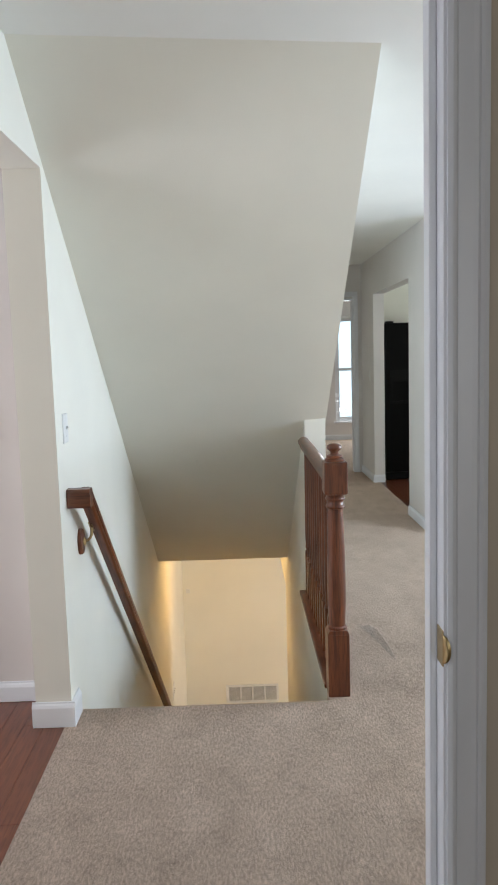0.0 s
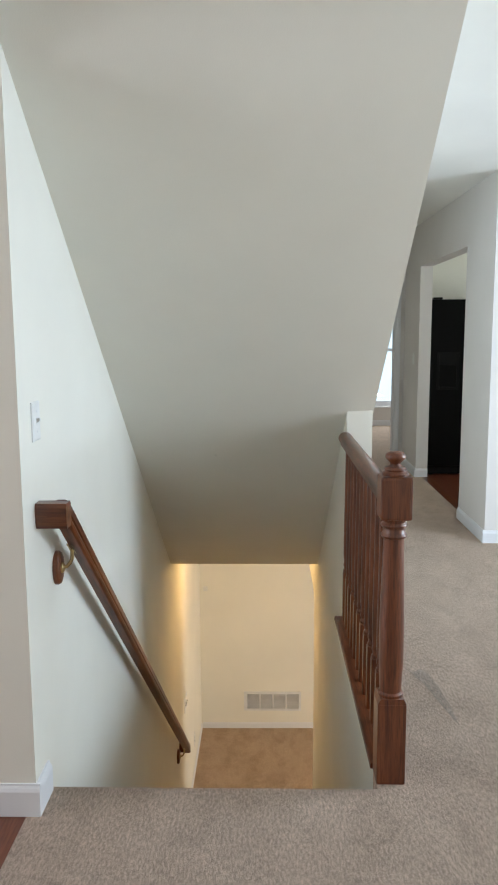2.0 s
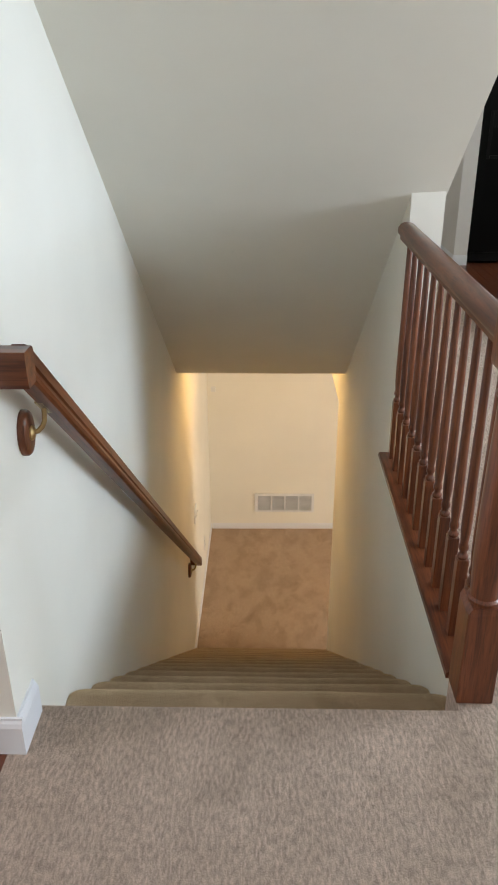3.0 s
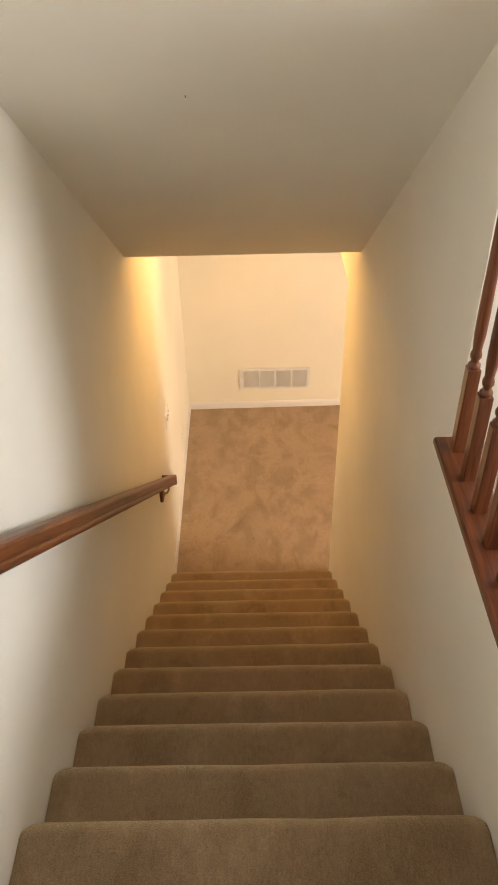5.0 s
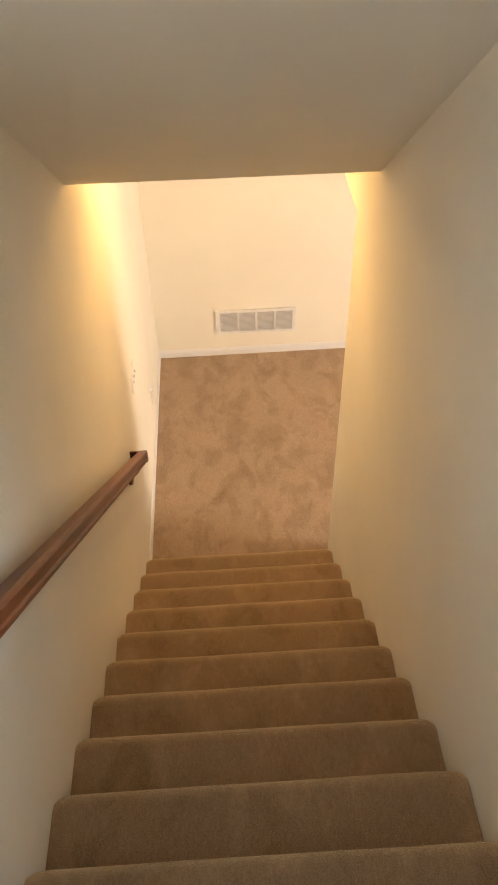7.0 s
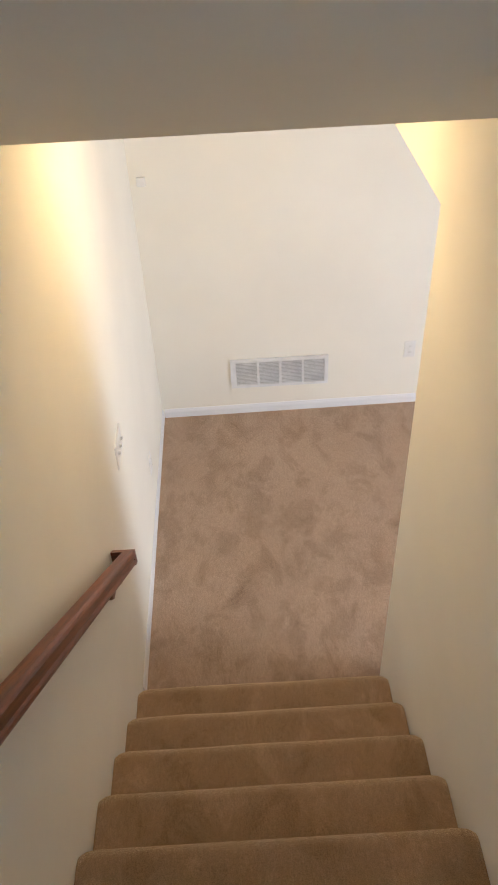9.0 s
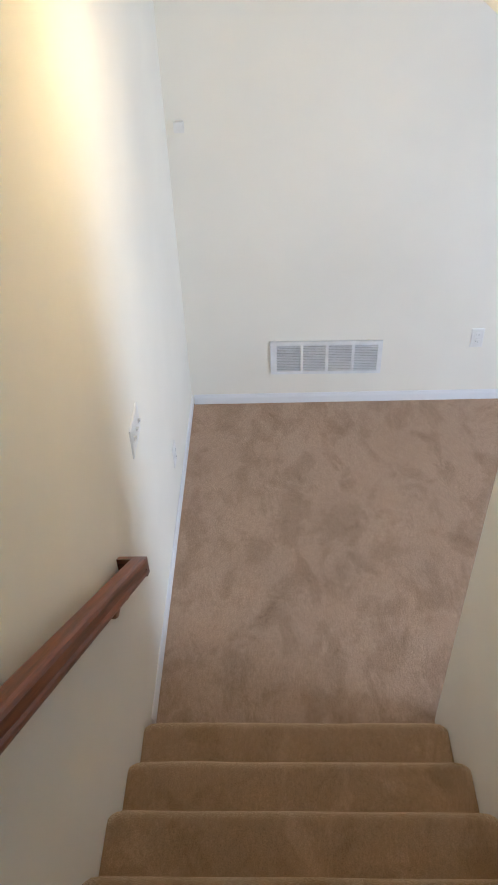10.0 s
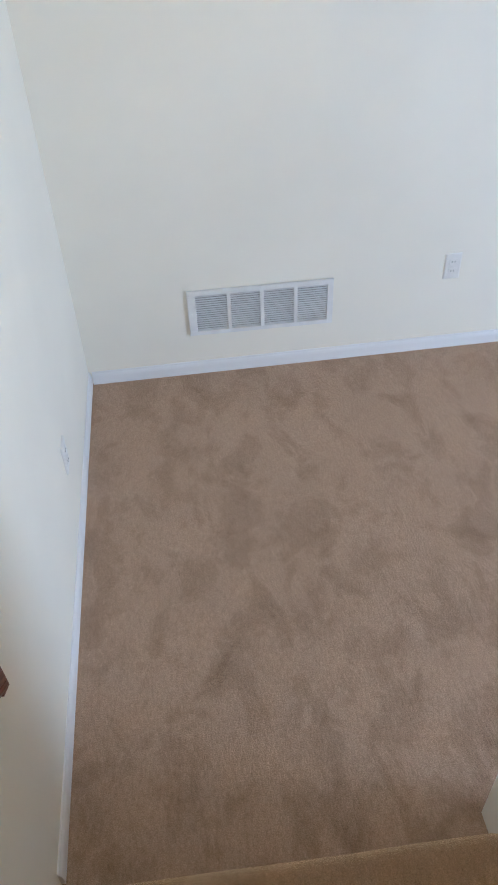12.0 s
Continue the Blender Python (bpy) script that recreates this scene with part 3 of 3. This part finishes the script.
# ---- wall handrail ----
hand = thing("wall_handrail", (0.0, 1.6, -0.3), "dark cherry-stained wooden handrail on brass wall brackets", "handrail")
HY0, HZ0, HY1, HZ1 = -0.03, 0.922, 3.318, -1.780     # top edge, from the landing to the stair foot
hs = (HZ1 - HZ0 - 0.002) / (HY1 - HY0 - 0.020)
hp = [(0.044, -0.078), (0.044, -0.060), (0.039, -0.054), (0.038, -0.014), (0.041, -0.005), (0.048, 0.0), (0.073, 0.0), (0.082, -0.004), (0.086, -0.012), (0.086, -0.040),
      (0.0815, -0.045), (0.0815, -0.049), (0.086, -0.055), (0.087, -0.063), (0.084, -0.072), (0.077, -0.078)]
bm = bmesh.new()
rings = [[bm.verts.new((x + off, y, z0 + z)) for x, z in hp] for y, z0, off in ((HY0 + 0.020, HZ0 + 0.002, 0.007), (HY1, HZ1, 0.0))]
for i in range(len(hp)):
    j = (i + 1) % len(hp)
    bm.faces.new((rings[0][i], rings[0][j], rings[1][j], rings[1][i]))
bm.faces.new(rings[0]), bm.faces.new(list(reversed(rings[1])))
under(hand, part("rail", bm, M_OAK_RAIL, None))
under(hand, part("return", prism([(HY0 - 0.028, HZ0), (HY0 + 0.018, HZ0), (HY0 + 0.026, HZ0 - 0.008), (HY0 + 0.026, HZ0 - 0.056), (HY0 + 0.018, HZ0 - 0.076), (HY0 - 0.026, HZ0 - 0.076), (HY0 - 0.030, HZ0 - 0.058), (HY0 - 0.032, HZ0 - 0.012)], "x", 0.001, 0.0935), M_OAK_X, None))
under(hand, part("return", prism([(HY1 - 0.026, HZ1 + 0.018), (HY1 + 0.005, HZ1 - 0.004), (HY1 + 0.007, HZ1 - 0.077), (HY1 - 0.026, HZ1 - 0.058)], "x", 0.001, 0.0845), M_OAK_X, None))


def tube(points, r, seg=10):
    bm = bmesh.new()
    rings = []
    pts = [Vector(p) for p in points]
    for i, p in enumerate(pts):
        d = (pts[min(i + 1, len(pts) - 1)] - pts[max(i - 1, 0)]).normalized()
        q = d.to_track_quat('Z', 'Y')
        rings.append([bm.verts.new(p + q @ Vector((r * math.cos(2 * math.pi * k / seg), r * math.sin(2 * math.pi * k / seg), 0))) for k in range(seg)])
    for a, b in zip(rings, rings[1:]):
        for k in range(seg):
            j = (k + 1) % seg
            bm.faces.new((a[k], a[j], b[j], b[k]))
    bm.faces.new(rings[0]), bm.faces.new(list(reversed(rings[-1])))
    return bm


for y, drop in ((0.135, 0.0), (3.17, 0.0)):
    zt = HZ0 + 0.002 + hs * (y - HY0 - 0.020) - 0.078
    zc = zt - 0.062
    disc = turned([(0.050, 0.0), (0.050, 0.010), (0.046, 0.016), (0.036, 0.019), (0.004, 0.020)], (0, 0, 0), 24)
    bmesh.ops.rotate(disc, verts=disc.verts[:], matrix=Matrix.Rotation(radians(90), 3, 'Y'))
    bmesh.ops.scale(disc, vec=(1, 0.86, 1.12), verts=disc.verts[:])
    bmesh.ops.translate(disc, vec=(0.0005, y, zc), verts=disc.verts[:])
    under(hand, part("rosette", disc, M_OAK_Z, None, "", True))
    foot = turned([(0.018, 0.0), (0.018, 0.004), (0.010, 0.009)], (0, 0, 0), 16)
    bmesh.ops.rotate(foot, verts=foot.verts[:], matrix=Matrix.Rotation(radians(90), 3, 'Y'))
    bmesh.ops.translate(foot, vec=(0.020, y, zc), verts=foot.verts[:])
    under(hand, part("bracket_foot", foot, M_BRASS, None, "brass bracket", True))
    under(hand, part("bracket_arm", tube([(0.022, y, zc), (0.036, y + 0.002, zc + 0.004), (0.046, y + 0.004, zc + 0.014), (0.052, y + 0.006, zc + 0.028), (0.054, y + 0.008, zt + 0.004)], 0.006), M_BRASS, None, "brass bracket arm", True))
    under(hand, part("bracket_saddle", prism([(y - 0.028, zt - 0.028 * hs), (y + 0.032, zt + 0.032 * hs), (y + 0.032, zt + 0.032 * hs + 0.004), (y - 0.028, zt - 0.028 * hs + 0.004)], "x", 0.045, 0.063), M_BRASS, None, "brass saddle"))


# ---- plates ----
def plate(name, category, label, centre, face, w, h, kind):
    """A wall plate; face: 'x' looks along +x, 'y' looks along -y."""
    ob = thing(name, centre, label, category)
    turn = Matrix.Rotation(radians(90), 3, 'Z') if face == 'x' else Matrix.Identity(3)

    def put(nm, bm, m, lab="", smooth=False):
        bmesh.ops.rotate(bm, verts=bm.verts[:], matrix=turn)
        p = part(nm, bm, m, ob, lab, smooth)
        return p
    bm = bmesh.new()
    hw, hh = w / 2, h / 2
    b0 = [bm.verts.new((x, 0.0, z)) for x, z in ((-hw, -hh), (hw, -hh), (hw, hh), (-hw, hh))]
    b1 = [bm.verts.new((x, -0.004, z)) for x, z in ((-hw + 0.001, -hh + 0.001), (hw - 0.001, -hh + 0.001), (hw - 0.001, hh - 0.001), (-hw + 0.001, hh - 0.001))]
    b2 = [bm.verts.new((x, -0.0065, z)) for x, z in ((-hw + 0.006, -hh + 0.006), (hw - 0.006, -hh + 0.006), (hw - 0.006, hh - 0.006), (-hw + 0.006, hh - 0.006))]
    for p, q in ((b0, b1), (b1, b2)):
        for i in range(4):
            j = (i + 1) % 4
            bm.faces.new((p[i], p[j], q[j], q[i]))
    bm.faces.new(b2)
    bm.faces.new(list(reversed(b0)))
    put("cover", bm, M_PLATE)
    gangs = [0.0] if w < 0.1 else [-0.046, 0.0, 0.046]
    for g in gangs:
        if kind == "switch":
            put("slot", boxed(g - 0.006, g + 0.006, -0.0072, -0.006, -0.011, 0.011), M_VENT)
            tg = prism([(-0.0065, -0.006), (-0.017, 0.003), (-0.016, 0.010), (-0.0065, 0.008)], "x", g - 0.0045, g + 0.0045)
            put("toggle", tg, M_PLATE)
        else:
            for z in (-0.021, 0.021):
                put("socket", boxed(g - 0.017, g + 0.017, -0.0085, -0.006, z - 0.014, z + 0.014, 0.002), M_PLATE)
                for sx in (-0.006, 0.006):
                    put("slot", boxed(g + sx - 0.001, g + sx + 0.001, -0.009, -0.0083, z - 0.003, z + 0.006), M_DARK)
        for z in ((-0.03, 0.03) if kind == "switch" else (0.0,)):
            put("screw", boxed(g - 0.003, g + 0.003, -0.0075, -0.006, z - 0.003, z + 0.003, 0.001), M_VENT)
    return ob


plate("light_switch", "light switch", "white toggle switch plate on the stair wall by the landing", (0.0, -0.02, 1.163), 'x', 0.075, 0.118, "switch")
plate("light_switch", "light switch", "white triple switch plate on the wall at the stair foot", (0.0, 3.775, -1.673), 'x', 0.160, 0.115, "switch")
plate("wall_outlet", "wall outlet", "white duplex outlet low on the stair-foot side wall", (0.0, 4.468, -2.392), 'x', 0.07, 0.115, "outlet")
plate("wall_outlet", "wall outlet", "white duplex outlet on the end wall beside the vent", (1.548, far_y(1.548), -2.318), 'y', 0.07, 0.115, "outlet")
plate("light_switch", "light switch", "white toggle switch plate in the hallway by the kitchen opening", (HALL_R - 0.0, 5.42, 1.16), 'y', 0.07, 0.115, "switch").matrix_world = pose(HALL_R, 5.42, 1.16, 0, 0, -90)
plate("light_switch", "light switch", "white toggle switch plate on the side-room wall", (-0.325, 0.075, 1.175), 'y', 0.07, 0.115, "switch")

sensor = tagged(finish("wall_sensor", boxed(0.036, 0.082, far_y(0.0) - 0.02, far_y(0.0) + 0.004, -1.210, -1.162, 0.006), M_PLATE), "small white plastic sensor high in the wall corner", "sensor")

# ---- return-air vent ----
FV = FAR - 0.0045
VX0, VX1, VZ0, VZ1 = 0.449, 1.049, -2.522, -2.313
vent = thing("air_vent", (0.749, FV, -2.418), "white steel return-air grille with four louvred panels", "air vent")
panels = [(0.483, 0.611), (0.626, 0.746), (0.762, 0.886), (0.901, 1.025)]
IZ0, IZ1 = -2.502, -2.335
yf = FV - 0.012
for a in ((VX0, VX1, IZ1, VZ1), (VX0, VX1, VZ0, IZ0), (VX0, panels[0][0], IZ0, IZ1), (panels[3][1], VX1, IZ0, IZ1)):
    under(vent, part("frame", boxed(a[0], a[1], yf, FV, a[2], a[3], 0.002), M_VENT, None))
for (a0, a1), (b0, b1) in zip(panels, panels[1:]):
    under(vent, part("mullion", boxed(a1, b0, yf + 0.001, FV, IZ0, IZ1, 0.001), M_VENT, None))
for x in (VX0 + 0.015, VX1 - 0.012):
    for z in (VZ0 + 0.10,):
        sc = turned([(0.004, 0.0), (0.004, 0.001), (0.001, 0.002)], (0, 0, 0), 10)
        bmesh.ops.rotate(sc, verts=sc.verts[:], matrix=Matrix.Rotation(radians(90), 3, 'X'))
        bmesh.ops.translate(sc, vec=(x, yf, z), verts=sc.verts[:])
        under(vent, part("screw", sc, M_VENT, None))
# no duct is built; a flat sheet carries its shade as colour
under(vent, part("backing", boxed(panels[0][0], panels[3][1], FV - 0.0022, FV - 0.0002, IZ0, IZ1), M_DUCT, None, "flat grey backing painted as the shaded duct behind the louvres"))
NS = 16
slat_mesh = {}
for pi, (a, b) in enumerate(panels):
    bm = prism([(-0.0080, -0.0016), (-0.0076, -0.0022), (-0.001, 0.0014), (-0.0014, 0.0020)], "x", a, b)
    me_ob = part("slat", bm, M_SLAT, None)
    data = me_ob.data
    for s in range(NS):
        ob = me_ob if s == 0 else new("slat", data)
        ob.parent = vent
        ob.location = Vector((0, FV - 0.0025, IZ0 + (s + 0.5) * (IZ1 - IZ0) / NS)) - vent.location

# ---- ceiling light over the stair foot ----
lampob = thing("ceiling_light", (0.53, 3.64, SOF_Z), "warm lit frosted glass drum ceiling light at the stair foot", "ceiling light")
under(lampob, part("canopy", turned([(0.142, -0.018), (0.150, -0.012), (0.150, -0.0005)], (0.53, 3.64, SOF_Z), 28), M_BRASS, None, "brass canopy", True))
under(lampob, part("shade", turned([(0.004, -0.088), (0.080, -0.086), (0.118, -0.078), (0.138, -0.060), (0.142, -0.040), (0.136, -0.018)], (0.53, 3.64, SOF_Z), 28), M_GLOW, None, "lit frosted glass", True))

# hallway ceiling fixture
hl = thing("smoke_detector", (1.70, 4.34, HALL_CEIL), "small round detector on the hallway ceiling", "smoke detector")
under(hl, part("housing", turned([(0.03, -0.038), (0.045, -0.034), (0.055, -0.018), (0.058, 0.0)], (1.70, 4.34, HALL_CEIL), 24), M_PLATE, None, "", True))
under(hl, part("sounder", turned([(0.012, -0.046), (0.014, -0.038), (0.014, -0.036)], (1.70, 4.34, HALL_CEIL), 16), M_BRASS, None, "", True))

# ---- refrigerator ----
fr = thing("refrigerator", (2.74, 5.55, 0), "tall glossy black side-by-side refrigerator in the kitchen", "refrigerator")
FX0, FX1, FY = 2.295, 3.18, 5.222
under(fr, part("body", boxed(FX0 + 0.004, FX1 - 0.004, FY + 0.065, 5.93, 0.03, 1.715, 0.006), M_FRIDGE, None))
split = 2.66
for a, b in ((FX0, split - 0.004), (split + 0.004, FX1)):
    d = under(fr, part("door", boxed(a, b, FY, FY + 0.06, 0.10, 1.73, 0.012), M_FRIDGE, None))
for x in (split - 0.045, split + 0.045):
    under(fr, part("handle", tube([(x, FY + 0.002, 0.55), (x, FY - 0.03, 0.58), (x, FY - 0.045, 0.64), (x, FY - 0.045, 1.42), (x, FY - 0.03, 1.48), (x, FY + 0.002, 1.51)], 0.014), M_FRIDGE2, None, "black bar handle", True))
for a, b in ((FX0 + 0.06, FX0 + 0.085), (split - 0.115, split - 0.09)):
    under(fr, part("dispenser_frame", boxed(a, b, FY - 0.006, FY + 0.001, 0.86, 1.22, 0.003), M_FRIDGE2, None))
under(fr, part("dispenser_frame", boxed(FX0 + 0.085, split - 0.115, FY - 0.006, FY + 0.001, 1.10, 1.22, 0.003), M_FRIDGE2, None))
under(fr, part("dispenser_tray", boxed(FX0 + 0.085, split - 0.115, FY - 0.012, FY + 0.001, 0.86, 0.885, 0.003), M_FRIDGE2, None))
under(fr, part("toe_grille", boxed(FX0 + 0.01, FX1 - 0.01, FY + 0.03, FY + 0.07, 0.02, 0.095, 0.004), M_FRIDGE2, None))
under(fr, part("hinge_cover", boxed(FX0 + 0.015, FX0 + 0.10, FY + 0.01, FY + 0.09, 1.728, 1.75, 0.006), M_FRIDGE2, None))
for x in (FX0 + 0.05, FX1 - 0.05):
    for y in (FY + 0.1, 5.88):
        under(fr, part("foot", turned([(0.02, 0.0), (0.02, 0.03)], (x, y, 0.0), 12), M_FRIDGE2, None))

# ---- wooden floors: boards as pieces ----
def boards(name, x0, x1, y0, y1, label, lengthwise='y', width=0.083):
    fl = structure(name, boxed(x0, x1, y0, y1, -0.24, -0.014), M_DARK, label, "wood floor")
    rnd = random.Random(name)
    nb = int((x1 - x0) / width)
    data = {}
    for i in range(nb):
        y = y0 - rnd.random() * 1.0
        while y < y1:
            L = rnd.choice((0.9, 1.2, 1.5))
            a, b = max(y, y0), min(y + L, y1)
            if b - a > 0.02:
                key = round(b - a, 3)
                if key not in data:
                    p = part("board", boxed(-width / 2 + 0.0006, width / 2 - 0.0006, -key / 2 + 0.0006, key / 2 - 0.0006, -0.012, 0.0, 0.0012), M_FLOOR, None)
                    data[key] = p.data
                else:
                    p = new("board", data[key])
                p.parent = fl
                p.location = (x0 + (i + 0.5) * width, (a + b) / 2, -0.002)
            y += L
    return fl


boards("floor_study", -1.358, -0.03, -1.73, 0.075, "cherry-stained hardwood boards in the side room")
structure("floor_study_far", boxed(-3.2, -1.358, -3.0, 0.075, -0.24, -0.002), M_FLOOR, "cherry-stained hardwood of the side room", "wood floor")
boards("floor_kitchen", HALL_R + 0.06, 3.30, 2.915, 5.95, "cherry-stained hardwood boards in the kitchen")
structure("floor_kitchen_far", boxed(3.30, 4.9, 2.915, 5.95, -0.24, -0.002), M_FLOOR, "cherry-stained hardwood of the kitchen", "wood floor")

# old drag mark pressed into the carpet, and a chip in the sloping ceiling
bm = bmesh.new()
pts = [(1.275, 0.84), (1.30, 0.80), (1.335, 0.83), (1.362, 0.78), (1.378, 0.66), (1.388, 0.52), (1.386, 0.36), (1.372, 0.42), (1.348, 0.56), (1.322, 0.70)]
bm.faces.new([bm.verts.new((x, y, 0.0008)) for x, y in pts])
structure("carpet_mark", bm, carpet("flattened_carpet", (0.235, 0.185, 0.15), (0.34, 0.272, 0.225)), "darker flattened drag mark in the landing carpet", "carpet mark")
chip_z = CEIL + (SOF_Z - CEIL) * (1.70 + 0.472) / (SOF_Y + 0.472)
chip = tagged(finish("paint_chip", boxed(0.4195, 0.4215, 1.697, 1.704, chip_z - 0.005, chip_z + 0.006, 0.0006), M_DARK), "tiny dark chip in the sloping ceiling paint", "paint chip", "", "structure")
